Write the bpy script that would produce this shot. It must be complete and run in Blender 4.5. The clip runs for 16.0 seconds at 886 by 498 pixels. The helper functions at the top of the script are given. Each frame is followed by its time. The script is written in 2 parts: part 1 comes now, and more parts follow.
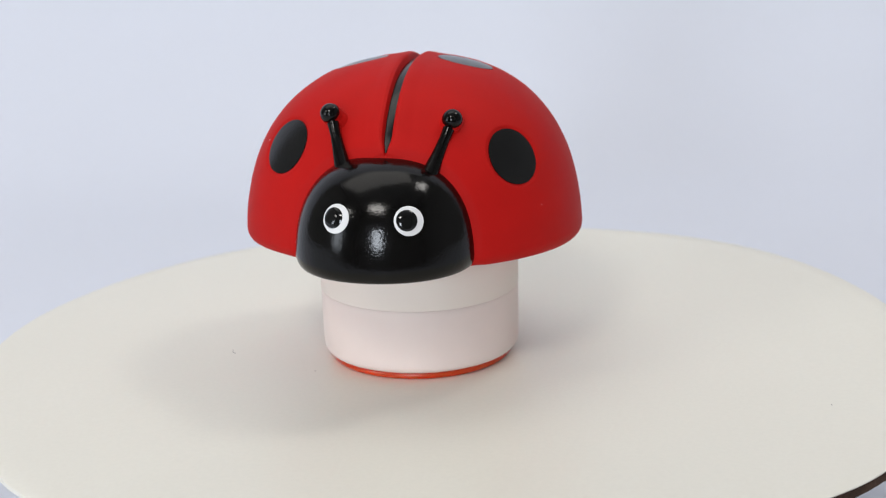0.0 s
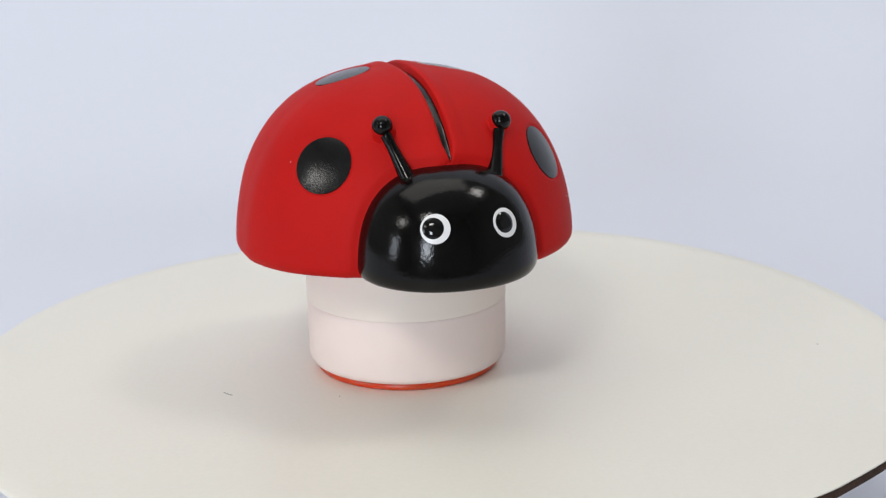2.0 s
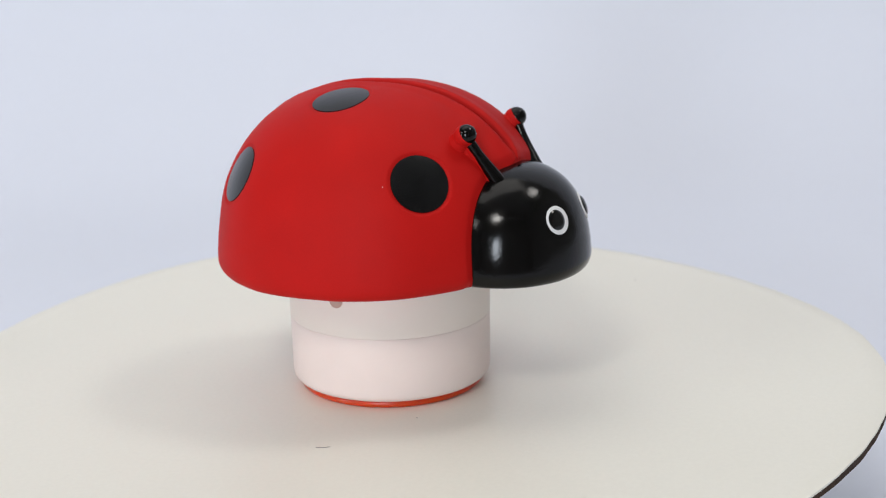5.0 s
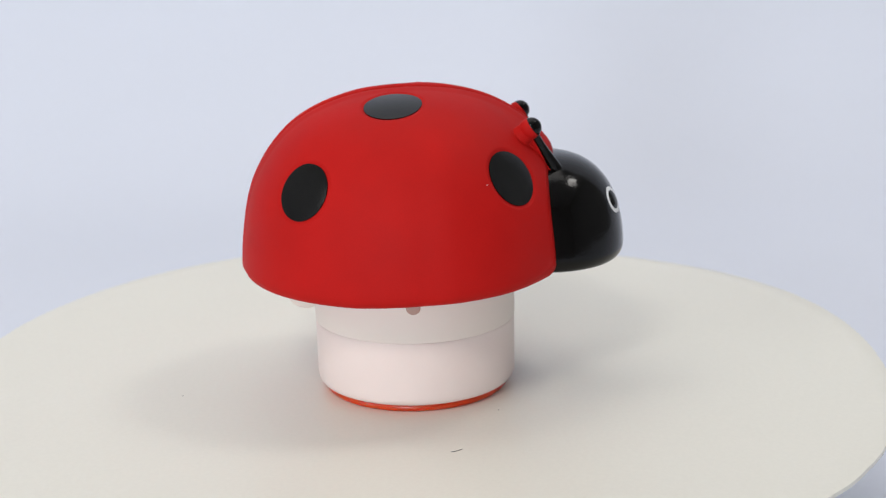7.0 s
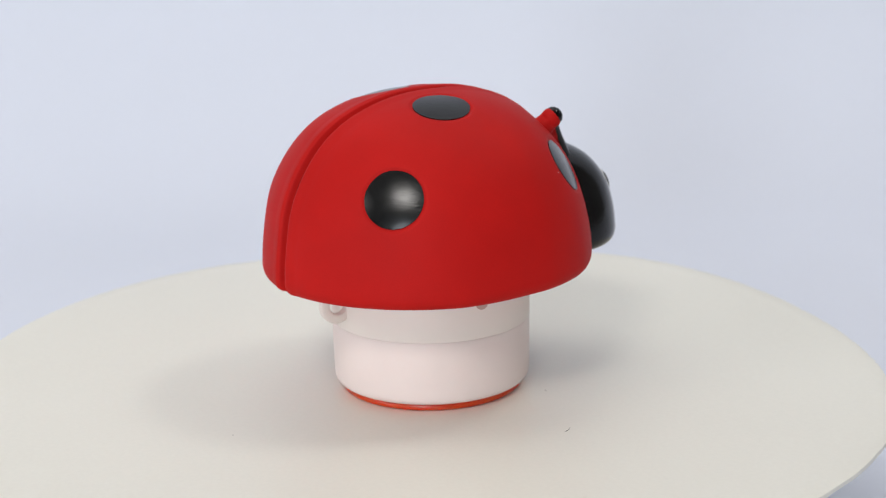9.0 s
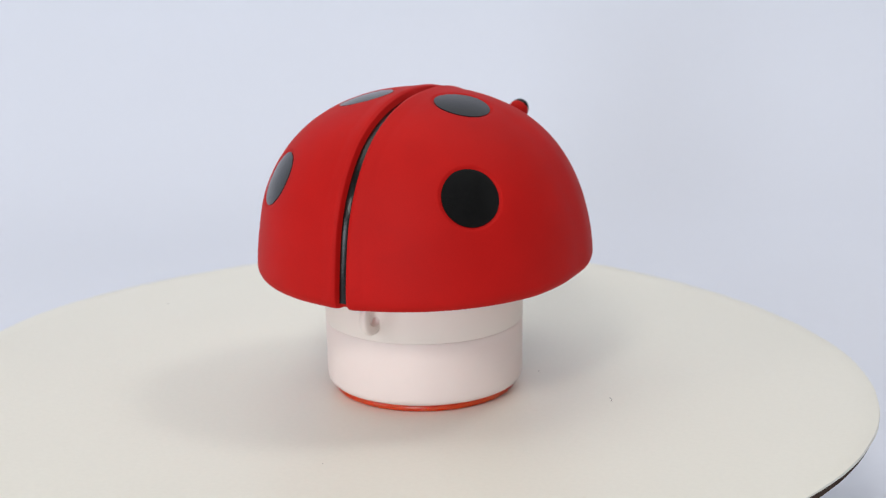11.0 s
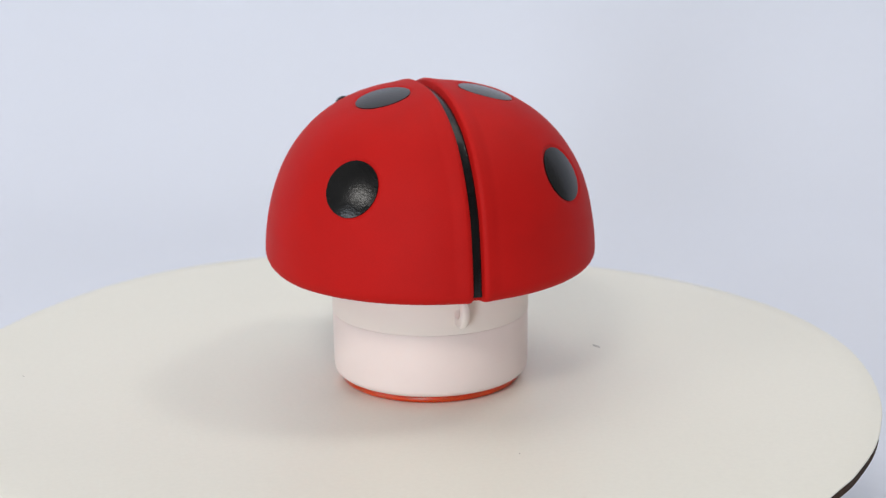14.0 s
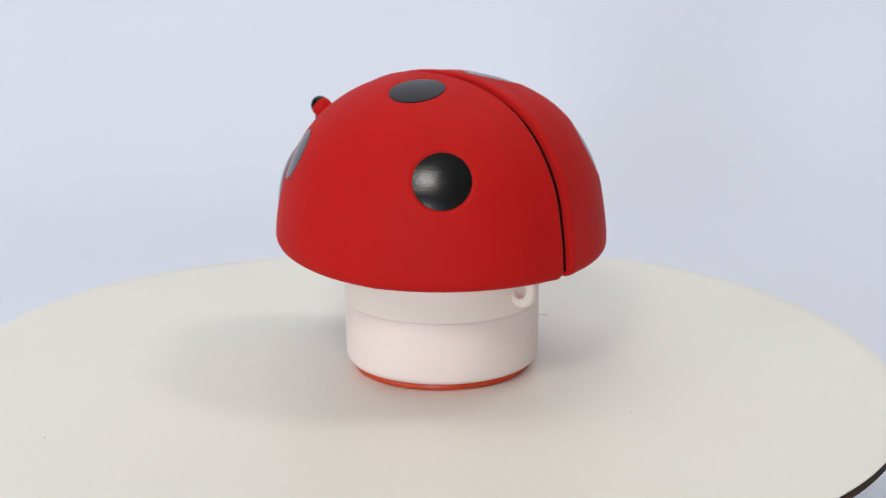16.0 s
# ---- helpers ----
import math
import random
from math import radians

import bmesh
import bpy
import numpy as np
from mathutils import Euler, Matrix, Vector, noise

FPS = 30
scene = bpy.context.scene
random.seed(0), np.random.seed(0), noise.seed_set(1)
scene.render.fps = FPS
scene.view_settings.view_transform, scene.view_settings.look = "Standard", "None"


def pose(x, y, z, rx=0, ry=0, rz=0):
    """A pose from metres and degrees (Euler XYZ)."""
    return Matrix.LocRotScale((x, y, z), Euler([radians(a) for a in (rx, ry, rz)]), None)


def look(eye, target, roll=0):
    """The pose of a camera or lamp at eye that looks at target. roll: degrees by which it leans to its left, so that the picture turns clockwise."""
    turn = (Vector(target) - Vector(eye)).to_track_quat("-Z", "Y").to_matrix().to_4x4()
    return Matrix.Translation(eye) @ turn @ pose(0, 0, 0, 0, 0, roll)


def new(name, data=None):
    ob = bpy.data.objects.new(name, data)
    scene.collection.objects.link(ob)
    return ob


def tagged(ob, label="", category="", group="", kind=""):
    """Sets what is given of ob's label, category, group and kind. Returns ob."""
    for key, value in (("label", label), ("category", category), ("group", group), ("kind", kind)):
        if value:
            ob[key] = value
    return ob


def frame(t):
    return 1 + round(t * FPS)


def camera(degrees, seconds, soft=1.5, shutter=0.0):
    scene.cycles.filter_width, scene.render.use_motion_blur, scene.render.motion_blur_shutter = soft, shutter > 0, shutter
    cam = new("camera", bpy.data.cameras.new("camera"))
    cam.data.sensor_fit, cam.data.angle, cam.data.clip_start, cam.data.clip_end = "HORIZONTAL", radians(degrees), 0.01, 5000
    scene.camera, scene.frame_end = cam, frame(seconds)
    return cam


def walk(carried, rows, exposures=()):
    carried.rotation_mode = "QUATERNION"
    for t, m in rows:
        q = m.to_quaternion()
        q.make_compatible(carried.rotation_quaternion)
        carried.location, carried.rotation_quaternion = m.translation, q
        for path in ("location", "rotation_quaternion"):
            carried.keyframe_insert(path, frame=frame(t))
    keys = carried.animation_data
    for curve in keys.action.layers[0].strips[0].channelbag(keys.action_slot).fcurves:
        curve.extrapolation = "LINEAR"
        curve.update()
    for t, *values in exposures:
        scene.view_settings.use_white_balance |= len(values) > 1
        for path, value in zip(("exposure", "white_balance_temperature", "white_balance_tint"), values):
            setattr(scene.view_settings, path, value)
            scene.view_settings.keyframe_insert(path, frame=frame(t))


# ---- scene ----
cam = camera(29.21, 16.0, soft=1.15)
cam.data.dof.use_dof = True
cam.data.dof.focus_distance = 0.46
cam.data.dof.aperture_fstop = 19.0

# Seconds, eye (m), tilt, roll and heading (degrees) of the camera, which is held almost still.
PATH = [
    (0, 0.0003, -0.4969, 0.1751, 73.92, -1.81, -0.19),
    (0.5, 0.0008, -0.4966, 0.1751, 73.91, -1.45, -0.23),
    (1, 0.0012, -0.4961, 0.1757, 74.09, -1.42, -0.31),
    (1.5, 0.0015, -0.4955, 0.1758, 74.07, -1.52, -0.47),
    (2, 0.0016, -0.4955, 0.1756, 74.08, -1.12, -0.60),
    (2.5, 0.0021, -0.4959, 0.1761, 74.22, -1.24, -0.76),
    (3, 0.0025, -0.4955, 0.1763, 74.32, -1.22, -0.92),
    (3.5, 0.0027, -0.4956, 0.1767, 74.39, -1.28, -1.04),
    (4, 0.0041, -0.4954, 0.1778, 74.37, -1.37, -1.36),
    (6.5, 0.0032, -0.4965, 0.1773, 74.28, -1.34, -1.05),
    (7, 0.0028, -0.4970, 0.1782, 74.47, -1.42, -0.89),
    (7.5, 0.0020, -0.4973, 0.1785, 74.51, -1.30, -0.77),
    (8, 0.0019, -0.4980, 0.1782, 74.61, -1.12, -0.69),
    (8.5, 0.0020, -0.4988, 0.1780, 74.63, -0.90, -0.66),
    (9, 0.0019, -0.4998, 0.1780, 74.66, -1.22, -0.71),
    (11.5, 0.0028, -0.4978, 0.1766, 74.88, -0.84, -1.01),
    (12, 0.0026, -0.4973, 0.1770, 74.75, -0.79, -0.91),
    (12.5, 0.0023, -0.4969, 0.1774, 74.69, -0.65, -0.86),
    (13, 0.0024, -0.4973, 0.1777, 74.66, -0.60, -0.87),
    (13.5, 0.0022, -0.4976, 0.1782, 74.70, -0.43, -0.79),
    (14, 0.0023, -0.4980, 0.1775, 74.64, -0.59, -0.75),
    (14.5, 0.0021, -0.4988, 0.1769, 74.61, -0.61, -0.61),
    (15, 0.0016, -0.4987, 0.1763, 74.50, -0.67, -0.47),
    (15.5, 0.0010, -0.4988, 0.1757, 74.56, -0.55, -0.37),
    (16, 0.0007, -0.5007, 0.1756, 74.62, -0.37, -0.29),
]
walk(cam, [(t, pose(x, y, z, tilt, 0, head) @ pose(0, 0, 0, 0, 0, roll)) for t, x, y, z, tilt, roll, head in PATH])

# ---- light ----
scene.view_settings.exposure = 0.0
world = bpy.data.worlds.new("studio_air")
scene.world = world
world.use_nodes = True
world.node_tree.nodes["Background"].inputs[0].default_value = (0.80, 0.88, 1.0, 1)
world.node_tree.nodes["Background"].inputs[1].default_value = 0.05


def area(name, eye, target, size_x, size_y, watts, colour):
    lamp = bpy.data.lights.new(name, "AREA")
    lamp.shape, lamp.size, lamp.size_y = "RECTANGLE", size_x, size_y
    lamp.energy, lamp.color = watts, colour
    ob = new(name, lamp)
    ob.matrix_world = look(eye, target)
    return ob


area("ceiling_or_fill_light", (1.12, 0.12, 1.85), (0, 0, 0.05), 0.50, 0.34, 7.0, (1.0, 0.97, 0.93))
area("ceiling_or_fill_light", (-0.54, -1.67, 1.64), (0, 0, 0.05), 0.54, 0.32, 13.5, (1.0, 0.97, 0.93))
area("ceiling_or_fill_light", (-1.25, -0.80, 0.92), (0, 0.1, 0.05), 0.36, 0.20, 2.4, (1.0, 0.97, 0.93))
area("window_light", (-0.62, -2.30, 0.42), (0, 0, 0.05), 0.40, 0.68, 20, (0.84, 0.91, 1.0))
area("window_light", (-1.45, -0.85, 0.24), (0, 0.1, 0.05), 0.30, 0.48, 3.6, (0.84, 0.91, 1.0))
# Broad overhead fill, added for soft ambient light; no such panel is known.
area("ceiling_or_fill_light", (-0.45, 0.45, 2.50), (-0.35, 0.2, 0), 2.60, 1.60, 20, (1.0, 0.97, 0.92))


# ---- materials ----
def material(name, colour, rough=0.5, spec=0.5, grain=0.0, grain_scale=900.0, bump=0.0, bump_scale=1500.0,
             stain=0.0, stain_scale=25.0, subsurface=0.0, radius=(0.004, 0.002, 0.002), rough_var=0.0, streak=1.0):
    m = bpy.data.materials.new(name)
    m.use_nodes = True
    nodes, links = m.node_tree.nodes, m.node_tree.links
    b = nodes["Principled BSDF"]
    b.inputs["Roughness"].default_value = rough
    b.inputs["Specular IOR Level"].default_value = spec
    if subsurface:
        b.inputs["Subsurface Weight"].default_value = subsurface
        b.inputs["Subsurface Radius"].default_value = (1, radius[1] / radius[0], radius[2] / radius[0])
        b.inputs["Subsurface Scale"].default_value = radius[0]
    coords = nodes.new("ShaderNodeTexCoord").outputs["Object"]

    def fuzz(scale, detail=3.0, stretch=1.0):
        n = nodes.new("ShaderNodeTexNoise")
        n.inputs["Scale"].default_value, n.inputs["Detail"].default_value = scale, detail
        if stretch != 1.0:
            brush = nodes.new("ShaderNodeMapping")
            brush.inputs["Rotation"].default_value = (0.25, 0.1, 0)
            brush.inputs["Scale"].default_value = (1 / stretch, 1 / stretch, 1)
            links.new(coords, brush.inputs["Vector"])
            links.new(brush.outputs["Vector"], n.inputs["Vector"])
        else:
            links.new(coords, n.inputs["Vector"])
        return n.outputs["Fac"]

    def shade(source, fac, low, high):
        ramp = nodes.new("ShaderNodeMapRange")
        ramp.inputs["From Min"].default_value, ramp.inputs["From Max"].default_value = 0.3, 0.7
        ramp.inputs["To Min"].default_value, ramp.inputs["To Max"].default_value = low, high
        links.new(fac, ramp.inputs["Value"])
        mix = nodes.new("ShaderNodeVectorMath")
        mix.operation = "SCALE"
        links.new(source, mix.inputs[0])
        links.new(ramp.outputs["Result"], mix.inputs["Scale"])
        return mix.outputs["Vector"]

    rgb = nodes.new("ShaderNodeRGB")
    rgb.outputs[0].default_value = (*colour, 1)
    out = rgb.outputs[0]
    if stain:
        out = shade(out, fuzz(stain_scale), 1 - stain, 1 + stain)
    if grain:
        out = shade(out, fuzz(grain_scale), 1 - grain, 1 + grain)
    links.new(out, b.inputs["Base Color"])
    if rough_var:
        r = nodes.new("ShaderNodeMapRange")
        r.inputs["To Min"].default_value, r.inputs["To Max"].default_value = rough - rough_var, rough + rough_var
        links.new(fuzz(stain_scale * 4), r.inputs["Value"])
        links.new(r.outputs["Result"], b.inputs["Roughness"])
    if bump:
        n = nodes.new("ShaderNodeBump")
        n.inputs["Strength"].default_value, n.inputs["Distance"].default_value = bump, 0.0004
        links.new(fuzz(bump_scale, 2.0, streak), n.inputs["Height"])
        links.new(n.outputs["Normal"], b.inputs["Normal"])
    return m


RED = material("red_rubber", (0.475, 0.0070, 0.0055), 0.62, 0.13, grain=0.03, grain_scale=2500, bump=0.04, bump_scale=3000,
               stain=0.05, stain_scale=60, rough_var=0.05)
BLACK = material("black_gloss_paint", (0.0026, 0.0023, 0.0021), 0.13, 0.24, bump=0.12, bump_scale=1200, stain=0.25, stain_scale=120,
                 rough_var=0.06)
SPOT = material("black_spot_paint", (0.005, 0.005, 0.005), 0.20, 0.36, bump=0.10, bump_scale=2000, streak=2.0, stain=0.25, stain_scale=200,
                rough_var=0.06)
EYE_WHITE = material("white_eye_paint", (0.80, 0.80, 0.80), 0.30, 0.5, bump=0.05)
PUPIL = material("black_pupil_gloss", (0.005, 0.005, 0.005), 0.08, 0.38, bump=0.02, bump_scale=500)
CREAM = material("cream_white_plastic", (0.86, 0.775, 0.71), 0.40, 0.45, stain=0.015, stain_scale=45, bump=0.02)
PLASTIC = material("pinkish_white_plastic", (0.88, 0.755, 0.71), 0.36, 0.45, stain=0.02, stain_scale=60, subsurface=0.25,
                   radius=(0.006, 0.006, 0.006), bump=0.02)
SEAM = material("pale_pink_plastic", (0.50, 0.33, 0.28), 0.5, 0.4)
ORANGE = material("orange_plastic", (0.90, 0.055, 0.010), 0.30, 0.5, subsurface=0.9, radius=(0.010, 0.002, 0.0005))
LAMINATE = material("cream_laminate", (0.80, 0.780, 0.70), 0.38, 0.45, grain=0.012, grain_scale=700, stain=0.012,
                    stain_scale=9, bump=0.03, bump_scale=1800)
BOARD = material("brown_hardboard", (0.055, 0.032, 0.022), 0.8, 0.2, grain=0.3, grain_scale=1400, bump=0.5, bump_scale=1200,
                 stain=0.3, stain_scale=90)
PAPER = material("white_backdrop_paper", (0.73, 0.76, 0.845), 0.9, 0.1, stain=0.022, stain_scale=2.6, grain=0.006, grain_scale=300)
WALL = material("white_wall_paint", (0.45, 0.45, 0.45), 0.9, 0.1, stain=0.02, stain_scale=2)
CEILING = material("ceiling_paint", (0.70, 0.70, 0.70), 0.9, 0.1, stain=0.02, stain_scale=2)
LINT = material("dark_fibre", (0.05, 0.05, 0.055), 0.8, 0.2)
DUST = material("grey_dust", (0.42, 0.40, 0.37), 0.9, 0.1)
METAL = material("grey_metal", (0.30, 0.30, 0.31), 0.45, 0.5, grain=0.05)


# ---- mesh helpers ----
def part(name, bm, mat, parent=None, label="", smooth=True):
    me = bpy.data.meshes.new(name)
    bm.normal_update()
    bm.to_mesh(me)
    bm.free()
    me.materials.append(mat)
    for p in me.polygons:
        p.use_smooth = smooth
    if smooth:
        me.set_sharp_from_angle(angle=radians(48))
    ob = new(name, me)
    if parent is not None:
        ob.parent = parent
    return tagged(ob, label)


def grid(points, closed_u=False, cap_first=False, cap_last=False):
    """A mesh over rows of points; each row may close on itself."""
    bm = bmesh.new()
    rows = [[bm.verts.new(p) for p in row] for row in points]
    n = len(rows[0])
    for a, b in zip(rows, rows[1:]):
        for i in range(n if closed_u else n - 1):
            j = (i + 1) % n
            bm.faces.new((a[i], a[j], b[j], b[i]))
    if cap_first:
        bm.faces.new(rows[0][::-1])
    if cap_last:
        bm.faces.new(rows[-1])
    bmesh.ops.recalc_face_normals(bm, faces=bm.faces)
    return bm


def lathe(profile, n=128):
    """Profile: radius and height, from one end to the other; both ends are capped."""
    ring = [(math.cos(2 * math.pi * i / n), math.sin(2 * math.pi * i / n)) for i in range(n)]
    return grid([[(r * c, r * s, z) for c, s in ring] for r, z in profile], True, True, True)


def corner(cx, cz, r, a0, a1, n=6):
    return [(cx + r * math.cos(radians(a0 + (a1 - a0) * i / n)), cz + r * math.sin(radians(a0 + (a1 - a0) * i / n)))
            for i in range(n + 1)]


def tube(path, radii, n=20):
    """A round bar along points, with a radius at each, closed by rounded ends."""
    path = [Vector(p) for p in path]
    rows = []
    side = None
    for i, p in enumerate(path):
        d = (path[min(i + 1, len(path) - 1)] - path[max(i - 1, 0)]).normalized()
        if side is None:
            side = d.orthogonal().normalized()
        side = (side - d * side.dot(d)).normalized()
        up = d.cross(side)
        rows.append([p + (side * math.cos(2 * math.pi * k / n) + up * math.sin(2 * math.pi * k / n)) * radii[i] for k in range(n)])
    return grid(rows, True, True, True)


def ball(bm, centre, r, squash=(1, 1, 1)):
    bmesh.ops.create_uvsphere(bm, u_segments=32, v_segments=20, radius=r,
                              matrix=Matrix.Translation(centre) @ Matrix.Diagonal((*squash, 1)))


def smoothstep(a, b, x):
    x = min(1.0, max(0.0, (x - a) / (b - a)))
    return x * x * (3 - 2 * x)


# ---- the room and the backdrop ----
FLOOR = -0.062


def room():
    def slab(name, x0, x1, y0, y1, z0, z1, label, mat=WALL):
        bm = bmesh.new()
        bmesh.ops.create_cube(bm, size=1, matrix=Matrix.Translation(((x0 + x1) / 2, (y0 + y1) / 2, (z0 + z1) / 2)) @
                              Matrix.Diagonal((x1 - x0, y1 - y0, z1 - z0, 1)))
        tagged(part(name, bm, mat, smooth=False), label, "wall", kind="structure")
    slab("wall_north", -2.2, 2.2, 1.9, 2.0, -0.86, 2.6, "plain grey painted wall behind the backdrop")
    slab("wall_south", -2.2, 2.2, -2.9, -2.8, -0.86, 2.6, "plain grey painted wall behind the camera")
    slab("wall_west", -2.3, -2.2, -2.8, 1.9, -0.86, 2.6, "plain grey painted side wall")
    slab("wall_east", 2.2, 2.3, -2.8, 1.9, -0.86, 2.6, "plain grey painted side wall")
    slab("ceiling", -2.3, 2.3, -2.9, 2.0, 2.6, 2.7, "plain white ceiling", CEILING)
    slab("floor", -2.3, 2.3, -2.9, 2.0, -0.96, -0.86, "plain pale floor")
    # the table that carries the sweep of paper
    bm = bmesh.new()
    bmesh.ops.create_cube(bm, size=1, matrix=Matrix.Translation((0, 0.2, FLOOR - 0.403)) @ Matrix.Diagonal((2.9, 1.3, 0.79, 1)))
    tagged(part("table", bm, WALL, smooth=False), "plain white table under the backdrop paper", "table", kind="structure")


def backdrop():
    prof = [(-0.44, 0.0)] + [(y, 0.0) for y in (-0.2, 0.0, 0.2, 0.42)]
    prof += [(0.42 + 0.26 * math.sin(radians(a)), 0.26 - 0.26 * math.cos(radians(a))) for a in range(6, 85, 6)]
    y, z = prof[-1]
    prof += [(y + k * 0.1 * math.cos(radians(84)), z + k * 0.1 * math.sin(radians(84))) for k in range(1, 16)]
    xs = [-1.4 + 2.8 * i / 24 for i in range(25)]
    front = [[(x, y, FLOOR + z) for x in xs] for y, z in prof]
    back = [[(x, y + (0.004 if z > 0.05 else 0), FLOOR + z - 0.004) for x in xs] for y, z in prof[::-1]]
    bm = grid(front + back + [front[0]])
    tagged(part("backdrop", bm, PAPER), "seamless white paper backdrop curving up behind the turntable", "backdrop", kind="structure")


# ---- the turntable ----
DISC = (0.0062, -0.0014)


def wave(a, terms):
    return sum(c * math.cos(k * a) + d * math.sin(k * a) for k, c, d in terms)


def disc_edge(a):
    """The radius of the hand-cut board."""
    return 0.14506 + 0.001 * wave(a, ((1, -2.52, -0.77), (2, -0.24, -1.25), (3, 0.25, -1.41), (4, 0.19, -0.43), (5, 0.25, -0.30), (6, 0.45, -0.16))) \
        + 0.0003 * noise.noise((math.cos(a) * 14, math.sin(a) * 14, 3.3))


def disc_warp(a, k):
    """How far the warped board rises; k runs from the middle to the edge."""
    rise = 0.39 + wave(a, ((1, 1.21, 0.33), (2, 0.21, 0.33), (3, -0.75, 1.02), (4, 0.06, 0.42)))
    return 0.001 * rise * smoothstep(0.42, 1.15, k) * 1.25


def chamfer(a):
    """One stretch of the board is cut away beneath: 0 to 1."""
    off = (math.degrees(a) - 210 + 180) % 360 - 180
    return math.exp(-(off / 40) ** 4)


def lip(a):
    """The laminate laps over the edge a little more where the board is chamfered."""
    return 0.0005 + 0.0008 * chamfer(a)


def turntable():
    base = lathe([(0.001, FLOOR + 0.0005), (0.088, FLOOR + 0.0005)] + corner(0.087, FLOOR + 0.003, 0.0025, -60, 0) +
                 corner(0.085, -0.014, 0.004, 0, 80) + [(0.03, -0.0098), (0.03, -0.0045), (0.001, -0.0045)], 96)
    tagged(part("motor_stand", base, METAL), "round grey motorised stand under the turning disc", "stand")
    disc = new("turntable_disc")
    tagged(disc, "round cream laminated turntable disc with rough brown edge", "turntable")
    n = 360
    angles = [2 * math.pi * i / n for i in range(n)]

    def ring(inset, drop):
        return [(DISC[0] + (disc_edge(a) - inset) * math.cos(a), DISC[1] + (disc_edge(a) - inset) * math.sin(a),
                 disc_warp(a, 1 - inset / 0.145) - (drop(a) if callable(drop) else drop)) for a in angles]
    flat = [ring(0.145 * (1 - k), 0) for k in (0.01, 0.3, 0.42, 0.5, 0.58, 0.66, 0.74, 0.82, 0.9, 0.96)]
    top = grid(flat + [ring(0.0006, 0), ring(0.0001, 0.0002), ring(0.0, lip), ring(0.0008, lambda a: lip(a) + 0.0001),
                       ring(0.002, 0.0007), ring(0.07, 0.0007)], True, True, True)
    part("laminate_top", top, LAMINATE, disc, "smooth cream laminate top")
    board = grid([ring(0.07, 0.0009), ring(0.0022, 0.0009), ring(0.0009, lambda a: 0.0006 + lip(a) * 0.6), ring(0.0005, lambda a: lip(a) + 0.0007 - 0.0006 * chamfer(a)),
                  ring(0.0003, lambda a: 0.0032 - 0.0018 * chamfer(a)),
                  ring(0.0012, lambda a: 0.0040 - 0.0024 * chamfer(a)), ring(0.016, 0.0040), ring(0.07, 0.0040)], True, True, True)
    part("board", board, BOARD, disc, "dark brown hardboard core")
    return disc


# ---- the ladybird lamp ----
RX, RY, Z0, H, E = 0.0500, 0.0507, 0.0354, 0.0558, 2.39
EAST_POWER = 2.07
RIM = 0.0370
DX = -0.0003
SPOTS = [(-0.0322, -0.0274, 0.0704), (0.0335, -0.0277, 0.0680), (-0.0162, 0.0052, 0.0882), (0.0152, 0.0054, 0.0887),
         (-0.0304, 0.0302, 0.0674), (0.0302, 0.0300, 0.0676)]
SPOT_R = 0.0083
GROOVE_FRONT = -0.0424


def plan(u, v):
    """How far out a point lies in plan; the front is fuller on one side of the head than on the other."""
    if v >= 0:
        return math.hypot(u, v)
    if u > 0:
        return (u ** EAST_POWER + (-v) ** EAST_POWER) ** (1 / EAST_POWER)
    r = math.hypot(u, v)
    if r == 0:
        return 0.0
    hollow = 0.044 * smoothstep(0.45, 0.92, -v / r) * smoothstep(0.0, 0.35, -u / r)
    bulge = 0.017 * smoothstep(0.0, 0.22, -v / r) * (1 - smoothstep(0.35, 0.75, -v / r))
    return r * (1 + hollow - bulge)


def dome_f(p):
    q = plan((p[0] - DX) / RX, p[1] / RY)
    return (q ** E + max(0.0, (p[2] - Z0) / H) ** E) ** (1 / E) - 1


def dome_normal(p):
    h = 1e-5
    f = dome_f(p)
    return Vector([(dome_f(Vector(p) + Vector(d) * h) - f) for d in ((1, 0, 0), (0, 1, 0), (0, 0, 1))]).normalized()


def on_dome(p):
    """The point of the dome straight below or above p along the surface's normal."""
    p = Vector(p)
    for _ in range(6):
        n = dome_normal(p)
        slope = (dome_f(p + n * 1e-5) - dome_f(p)) / 1e-5
        p = p - n * (dome_f(p) / slope)
    return p


SPOT_AT = [on_dome(s) for s in SPOTS]


def groove_width(y, z):
    """Half the width of the groove, which runs out to a point above the head."""
    return (0.0015 + 0.0002 * smoothstep(-0.040, 0.0, y)) * smoothstep(GROOVE_FRONT - 0.0012, GROOVE_FRONT + 0.0040, y)


def groove_x(y):
    """The groove runs a little askew."""
    return -0.004 * y


def swell(p):
    """The wings are a little fuller behind."""
    return 0.0007 * smoothstep(0.0, 0.03, p[1]) * smoothstep(0.050, 0.065, p[2]) * (1 - smoothstep(0.080, 0.091, p[2]))


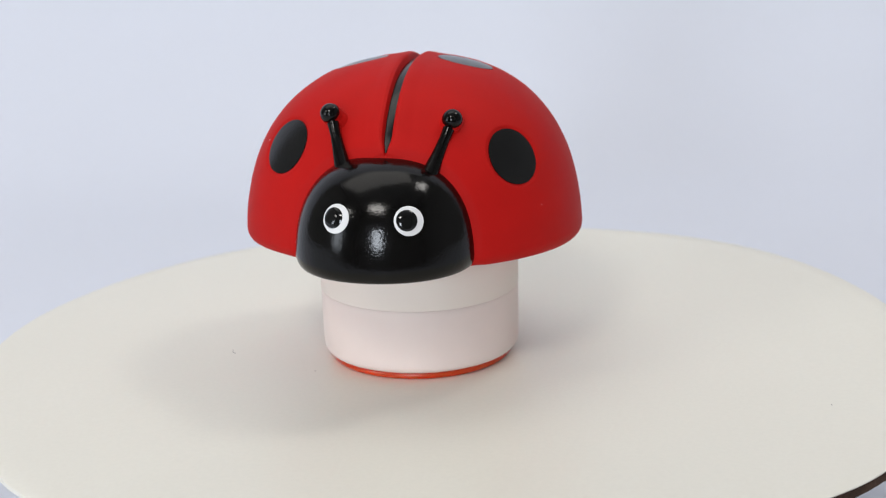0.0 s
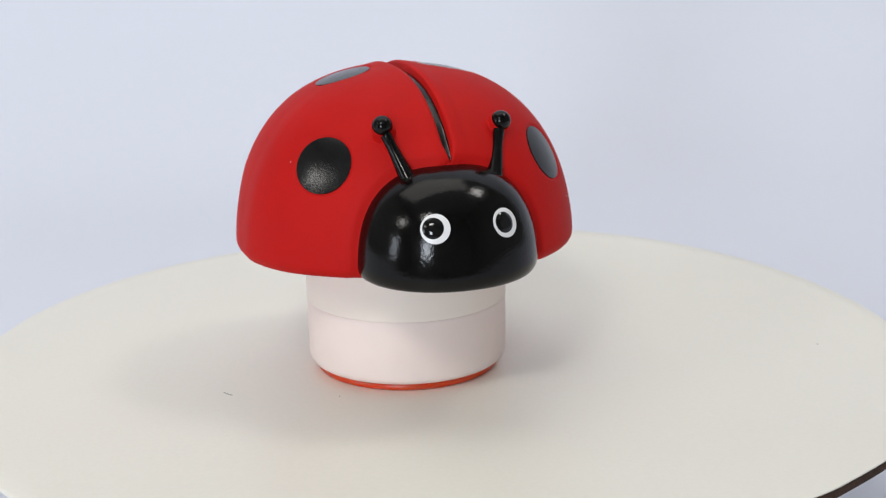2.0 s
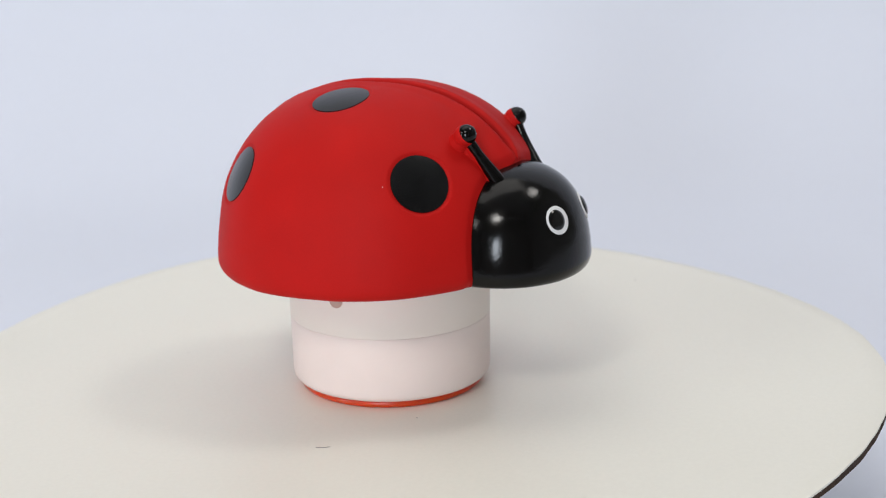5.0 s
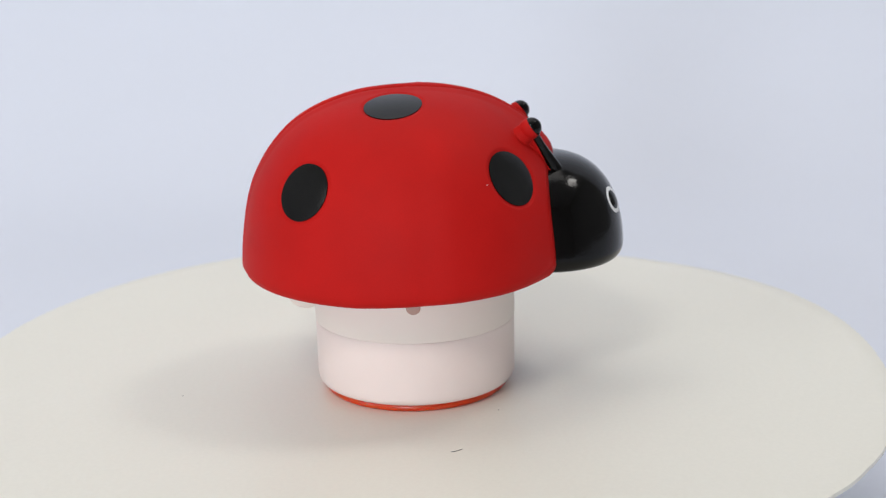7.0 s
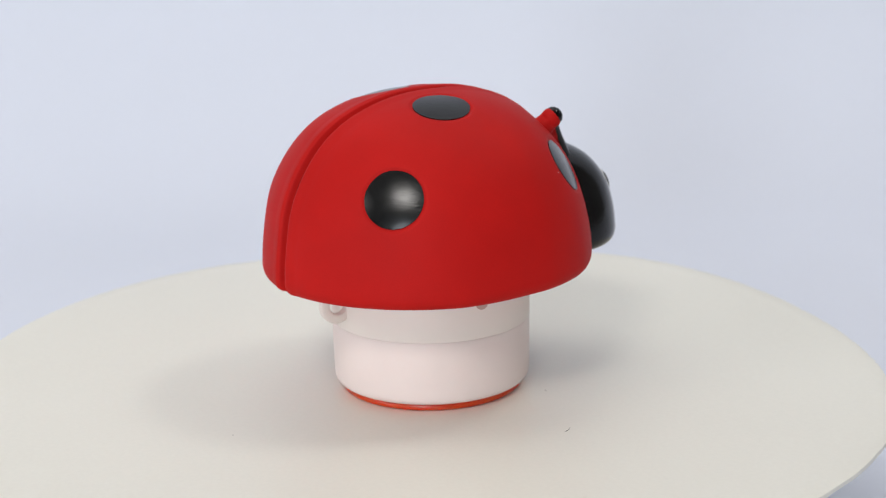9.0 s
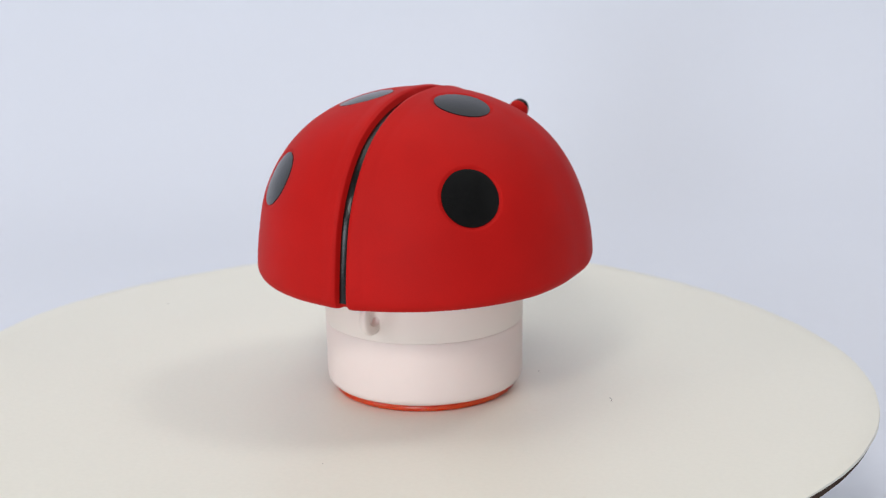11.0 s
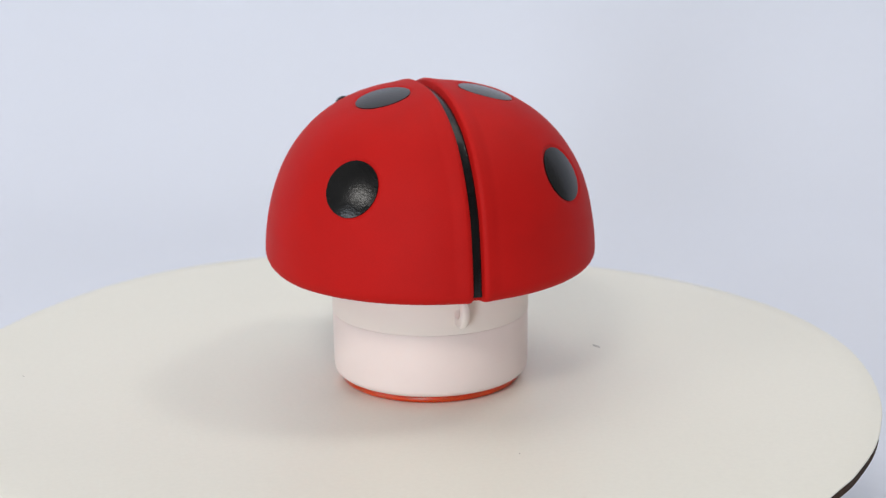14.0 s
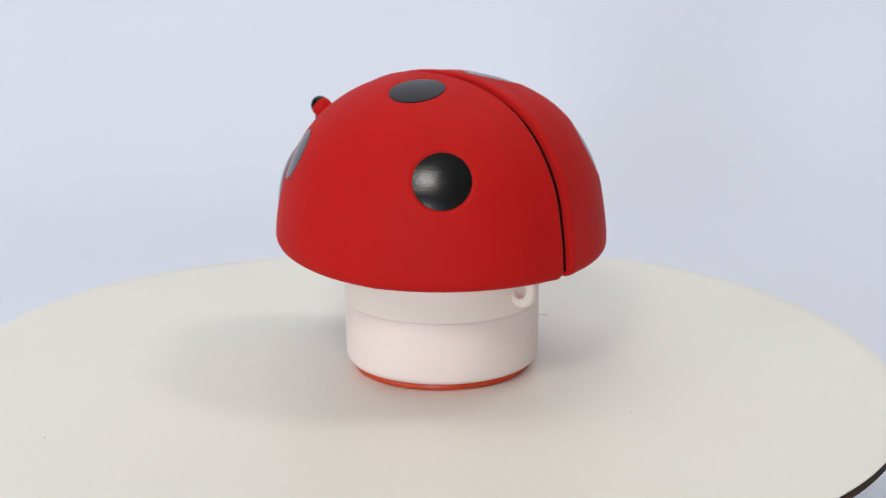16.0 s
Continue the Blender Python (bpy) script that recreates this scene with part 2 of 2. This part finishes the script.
def dome_depth(p):
    """How far the surface is pressed in at p: the groove between the wings and the beds of the spots."""
    d = 0.0
    w = groove_width(p[1], p[2])
    gx = abs(p[0] - groove_x(p[1]))
    if w > 0.0002 and gx < 0.007:
        d += 0.0021 * (w / 0.0017) * (1 - smoothstep(0.60 * w, 1.12 * w, gx))
        d -= 0.0004 * smoothstep(1.0 * w, 1.7 * w, gx) * (1 - smoothstep(1.7 * w, 0.007, gx))
    if p[1] < -0.03:
        d += 0.0008 * (1 - smoothstep(0.0, 0.10, head_f(p)))
    d -= swell(p)
    for s in SPOT_AT:
        r = (Vector(p) - s).length
        if r < SPOT_R + 0.0012:
            d += 0.00055 * (1 - smoothstep(SPOT_R - 0.0001, SPOT_R + 0.0011, r))
    return d


def rim_lift(x, y):
    """The rim sits a little higher towards the head."""
    return 0.043 * max(0.0, 0.018 - y) + 0.018 * max(0.0, -x) + 0.3 * max(0.0, x) * max(0.0, -y)


def wing_dome():
    # finer steps of the angle near the groove
    az = []
    for i in range(720):
        u = 2 * math.pi * i / 720
        az.append(u + 0.28 * math.sin(2 * u))
    rows = []
    steps = 190
    for k in range(1, steps + 1):
        u = (k / steps) * 0.5 * math.pi
        q, z = math.sin(u) ** (2 / E), Z0 + H * max(0.0, math.cos(u)) ** (2 / E)
        if z < RIM + 0.0035:
            break
        rows.append((q, z))
    q_end, z_end = rows[-1]
    lip = 0.0035
    drop = [(q_end - (lip / RX) * (1 - math.cos(radians(a))) * 0.75, z_end - (z_end - RIM) * math.sin(radians(a))) for a in range(10, 91, 10)]
    mesh_rows = []
    for q, z in rows + drop:
        row = []
        for a in az:
            k = q / plan(math.cos(a), math.sin(a))
            p = Vector((DX + RX * k * math.cos(a), RY * k * math.sin(a), z))
            d = dome_depth(p)
            if d:
                p = p - dome_normal(p if p[2] > Z0 else Vector((p[0], p[1], Z0))) * d
            row.append(p + Vector((0, 0, rim_lift(p[0], p[1]) * (1 - smoothstep(RIM, RIM + 0.02, p[2])))))
        mesh_rows.append(row)
    for r, z in ((0.0455, RIM + 0.0003), (0.0445, RIM + 0.003), (0.032, RIM + 0.0045)):
        row = []
        for a in az:
            k = r / plan(math.cos(a), math.sin(a))
            row.append(Vector((k * math.cos(a), k * math.sin(a), z + rim_lift(k * math.cos(a), k * math.sin(a)))))
        mesh_rows.append(row)
    return grid(mesh_rows, True, True, True)


def spot_patch(centre):
    n = dome_normal(centre)
    a = n.orthogonal().normalized()
    b = n.cross(a)
    rows = []
    for k in range(1, 15):
        r = (SPOT_R + 0.0001) * k / 14
        row = []
        for i in range(56):
            t = 2 * math.pi * i / 56
            w = 1 + 0.012 * noise.noise((math.cos(t) * 1.6 + centre[0] * 300, math.sin(t) * 1.6, centre[1] * 300))
            p = on_dome(centre + (a * math.cos(t) + b * math.sin(t)) * r * w)
            row.append(p - dome_normal(p) * (0.00022 - swell(p)))
        rows.append(row)
    skirt = [p - n * 0.0006 for p in rows[-1]]
    return grid(rows + [skirt], True, True, False)


def groove_stripe():
    """The black painted bed of the groove, from above the head over the top to the rim behind."""
    rows = []
    line = []
    for k in range(0, 181):
        u = radians(-90 + k)
        c, s = abs(math.cos(u)), math.sin(u)
        line.append((RY * math.copysign(abs(s) ** (2 / E), s), Z0 + H * c ** (2 / E)))
    for y, z in line:
        if y < GROOVE_FRONT or z < RIM + 0.0012:
            continue
        w = groove_width(y, z)
        n = dome_normal((0, y, z))
        p = Vector((0, y, z)) - n * (0.00180 * (w / 0.0017) - swell((0, y, z)))
        rows.append([p + Vector((groove_x(y) + x * w * 0.78, 0, 0)) + n * 0.00012 * (1 - x * x) for x in (-1, -0.6, -0.2, 0.2, 0.6, 1)])
    return grid(rows)


# the head: a rounded block that swells out of the dome in front
HX, HY, HZ, HC, HB = 0.0258, 0.0235, 0.0306, -0.0395, 0.0398
HE1, HE2 = 2.06, 2.52
HS = -0.0009


def head_point(a, u):
    """a: angle about the upright, u: 0 at the crown to 1 at the foot."""
    v = u * 0.5 * math.pi
    q, z = math.sin(v) ** (2 / HE2), max(0.0, math.cos(v)) ** (2 / HE2)
    c, s = math.cos(a), math.sin(a)
    x = math.copysign(abs(c) ** (2 / HE1), c)
    y = math.copysign(abs(s) ** (2 / HE1), s)
    return Vector((HS + HX * q * x, HC + HY * q * y, HB + HZ * z))


def head_f(p):
    q = (abs((p[0] - HS) / HX) ** HE1 + abs((p[1] - HC) / HY) ** HE1) ** (1 / HE1)
    return (q ** HE2 + max(0.0, (p[2] - HB) / HZ) ** HE2) ** (1 / HE2) - 1


def head_normal(p):
    h = 1e-5
    f = head_f(p)
    return Vector([(head_f(Vector(p) + Vector(d) * h) - f) for d in ((1, 0, 0), (0, 1, 0), (0, 0, 1))]).normalized()


def on_head(p):
    p = Vector(p)
    for _ in range(8):
        n = head_normal(p)
        slope = (head_f(p + n * 1e-5) - head_f(p)) / 1e-5
        p = p - n * (head_f(p) / slope)
    return p


def head_mesh():
    n = 160
    az = [2 * math.pi * i / n for i in range(n)]
    rows = [[head_point(a, k / 60) for a in az] for k in range(1, 58)]
    last = rows[-1]
    mid = Vector((0, HC, 0))
    for t in range(15, 91, 15):
        s, c = math.sin(radians(t)), math.cos(radians(t))
        row = []
        for p in last:
            inward = Vector((p[0], p[1] - HC, 0)).normalized() * 0.0026 * (1 - c)
            row.append(Vector((p[0], p[1], 0)) - inward + Vector((0, 0, p[2] + (HB - p[2]) * s)))
        rows.append(row)
    rows.append([mid + (Vector((p[0], p[1], 0)) - mid) * 0.6 + Vector((0, 0, HB + 0.0005)) for p in last])
    return grid(rows, True, True, True)


def eye_parts(centre, head, look_x):
    c = on_head(centre)
    n = head_normal(c)
    a = n.cross(Vector((0, 0, 1))).normalized()
    b = a.cross(n)

    def cap(r, rise, lift, off=(0, 0), rim=0.00045):
        rows = []
        m = c + a * off[0] + b * off[1]
        for k in range(1, 11):
            f = k / 10
            rows.append([])
            for i in range(48):
                t = 2 * math.pi * i / 48
                p = on_head(m + (a * math.cos(t) + b * math.sin(t)) * r * f)
                rows[-1].append(p + n * (lift + rise * (1 - f ** 3)))
        rows.append([p - n * (rim + lift) for p in rows[-1]])
        return grid(rows, True, True, False)
    white = part("eye", cap(0.0041, 0.00022, 0.00020), EYE_WHITE, head, "round white eye with a glossy black pupil")
    part("pupil", cap(0.0029, 0.00050, 0.00045, (look_x, 0.0001)), PUPIL, white, "glossy black pupil")


def joined(pieces):
    """Several meshes as one."""
    bm = bmesh.new()
    for piece in pieces:
        me = bpy.data.meshes.new("piece")
        piece.to_mesh(me)
        piece.free()
        bm.from_mesh(me)
        bpy.data.meshes.remove(me)
    return bm


def antenna(foot, tip, lamp):
    """A feeler in relief: a red moulded wall on the dome, with its front painted black."""
    foot, tip = Vector(foot), Vector(tip)
    out = dome_normal(on_dome(tip))
    front = (out * 0.35 + Vector((0, -1, 0.35)).normalized() * 0.65).normalized()
    along = (tip - foot).normalized()
    front = (front - along * front.dot(along)).normalized()
    steps = (-0.10, 0.05, 0.25, 0.5, 0.75, 0.95)
    pieces = []
    for back, swell_by in ((0.0014, 1.0), (0.0028, 1.1), (0.0044, 1.25), (0.0062, 1.4)):
        pieces.append(tube([foot.lerp(tip, t) - front * back for t in steps],
                           [r * swell_by for r in (0.0021, 0.0020, 0.0016, 0.0014, 0.0015, 0.0018)]))
    # the knob: a short round peg that stands out of the dome
    root = on_dome(tip) - out * 0.002
    peg = tip - front * 0.0006
    pieces.append(tube([root] + [root.lerp(peg, t) for t in (0.3, 0.6, 0.85, 1.0)], [0.0040, 0.0034, 0.0031, 0.0029, 0.0026]))
    top = bmesh.new()
    ball(top, peg, 0.0031)
    part("feeler_wall", joined(pieces + [top]), RED, lamp, "red moulded wall behind the feeler")
    stalk = tube([foot.lerp(tip, t) - front * 0.0005 for t in (-0.16, 0.0, 0.2, 0.4, 0.6, 0.8, 1.0)],
                 [0.0026, 0.0023, 0.0020, 0.0017, 0.0015, 0.0016, 0.0020])
    cap = bmesh.new()
    ball(cap, tip + front * 0.0002 + along * 0.0001, 0.0029)
    part("feeler", joined([stalk, cap]), BLACK, lamp, "glossy black painted feeler with a round tip")


def ladybird():
    lamp = new("ladybird_lamp")
    tagged(lamp, "red ladybird night lamp with black spots on a pinkish white foot", "toy lamp")
    shell = part("wing_dome", wing_dome(), RED, lamp, "matte red domed wing cover")
    for s in SPOT_AT:
        part("spot", spot_patch(s), SPOT, shell, "round black painted spot")
    part("wing_stripe", groove_stripe(), SPOT, shell, "black stripe in the groove between the wings")
    for at in ((-0.0398, -0.0198, 0.0705), (0.0420, -0.0270, 0.0540)):
        bm = bmesh.new()
        p = on_dome(at)
        bmesh.ops.create_icosphere(bm, subdivisions=1, radius=0.00013, matrix=Matrix.Translation(p) @ Matrix.Diagonal((1, 1, 1.3, 1)))
        part("paint_fleck", bm, EYE_WHITE, shell, "tiny white paint fleck")
    head = part("head", head_mesh(), BLACK, lamp, "glossy black rounded head")
    eye_parts((-0.0105, -0.0588, 0.0575), head, 0.0006)
    eye_parts((0.0097, -0.0590, 0.0573), head, 0.0006)
    antenna((-0.0123, -0.0418, 0.0679), (-0.0167, -0.0341, 0.0809), lamp)
    antenna((0.0130, -0.0424, 0.0673), (0.0177, -0.0344, 0.0795), lamp)
    # pinkish cup below, cream collar above it, with a small step between
    cup = lathe([(0.001, 0.0023), (0.0270, 0.0023)] + corner(0.0274, 0.0047, 0.0024, -90, 0) + [(0.0299, 0.0055), (0.0300, 0.0150),
                (0.0300, 0.0205)] + corner(0.0298, 0.0217, 0.0002, 0, 80, 3) + [(0.001, 0.0221)], 160)
    part("cup", cup, PLASTIC, lamp, "pinkish white translucent plastic cup")
    collar = lathe([(0.001, 0.0219), (0.0299, 0.0219)] + corner(0.0299, 0.0222, 0.0002, -80, 0, 3) + [(0.0302, 0.030),
                   (0.0302, 0.0415), (0.0301, 0.0420), (0.001, 0.0420)], 160)
    body = part("collar", collar, CREAM, lamp, "cream white plastic collar, slightly wider than the cup")
    # loop for a cord behind
    rows = []
    for k in range(48):
        t = 2 * math.pi * k / 48
        c, s = math.cos(t), math.sin(t)
        rows.append([(x, 0.0327 + r * c, 0.0306 + r * s) for x, r in
                     ((-0.0006, 0.0027), (-0.0011, 0.0031), (-0.0011, 0.0052), (-0.0006, 0.0057), (0.0006, 0.0057), (0.0011, 0.0052),
                      (0.0011, 0.0031), (0.0006, 0.0027))])
    rows.append(rows[0])
    bm = grid(rows, True)
    bmesh.ops.remove_doubles(bm, verts=bm.verts, dist=1e-6)
    part("cord_loop", bm, CREAM, body, "white plastic cord loop")
    # round plugs on both sides below the dome
    for sx in (-1, 1):
        prof = [(0.0001, -0.001), (0.0021, -0.001), (0.0021, 0.00015), (0.0019, 0.00030), (0.0001, 0.00030)]
        bm = lathe(prof, 32)
        bm.transform(Matrix.Translation((sx * 0.0302, 0.0016, 0.0328)) @ Euler((0, radians(90) * sx, 0)).to_matrix().to_4x4())
        part("plug", bm, SEAM, body, "small pinkish round plug")
    ring = lathe([(0.001, 0.0002), (0.0266, 0.0002)] + corner(0.0267, 0.0010, 0.0008, -90, 0) + [(0.0275, 0.0016), (0.0271, 0.0022), (0.001, 0.0022)], 128)
    part("bottom_ring", ring, ORANGE, lamp, "orange-red translucent plastic bottom ring")
    return lamp


room()
backdrop()
disc = turntable()
lamp = ladybird()


# ---- lint on the disc ----
def fibre():
    pts = []
    for k in range(9):
        u = k / 8 - 0.5
        pts.append((0.0040 * u, 0.00035 * (4 * u * u) + 0.0002 * u, 0.00012))
    bm = tube(pts, [0.00003] + [0.00007] * 7 + [0.00003], 6)
    ob = part("lint_fibre", bm, LINT)
    return tagged(ob, "short curved dark lint fibre lying on the disc", "lint")


def crumb(r):
    bm = bmesh.new()
    bmesh.ops.create_icosphere(bm, subdivisions=1, radius=r, matrix=Matrix.Translation((0, 0, r * 0.6)) @ Matrix.Diagonal((1, 1.5, 0.7, 1)))
    ob = part("dust_speck", bm, DUST)
    return tagged(ob, "tiny grey dust speck lying on the disc", "dust", "dust on the disc")


lint = fibre()
crumbs = [(crumb(r), x, y) for r, x, y in ((0.00024, 0.0492, 0.0874), (0.00022, 0.1169, -0.0367), (0.00018, -0.0104, 0.0697),
                                          (0.00020, -0.0337, -0.0237), (0.00022, 0.0845, -0.1010))]


# Seconds and degrees of the turntable's turn.
TURN = [(0, -10.82), (0.5, -3.72), (1, 3.54), (1.5, 11.00), (2, 18.61), (2.5, 26.20), (3, 33.71),
        (3.5, 41.12), (4, 48.36), (4.5, 55.59), (5, 62.83), (5.5, 70.10), (6, 77.41), (6.5, 84.79),
        (7, 92.21), (7.5, 99.77), (8, 107.27), (8.5, 114.73), (9, 122.24), (9.5, 129.75), (10, 137.22),
        (10.5, 144.67), (11, 152.08), (11.5, 159.43), (12, 166.76), (12.5, 174.00), (13, 181.12), (13.5, 188.19),
        (14, 195.26), (14.5, 202.48), (15, 209.94), (15.5, 217.59), (16, 225.31)]


def motions():
    def ride(thing, x, y, z, turn):
        walk(thing, [(t, pose(0, 0, 0, 0, 0, a) @ pose(x, y, z, 0, 0, turn)) for t, a in TURN])
    ride(disc, 0, 0, 0, 0)
    ride(lamp, -0.0053, -0.0013, 0, 0)
    ride(lint, -0.0053 - 0.0582, -0.0013 - 0.0083, 0, -64)
    for ob, x, y in crumbs:
        ride(ob, x, y, 0, 0)


motions()
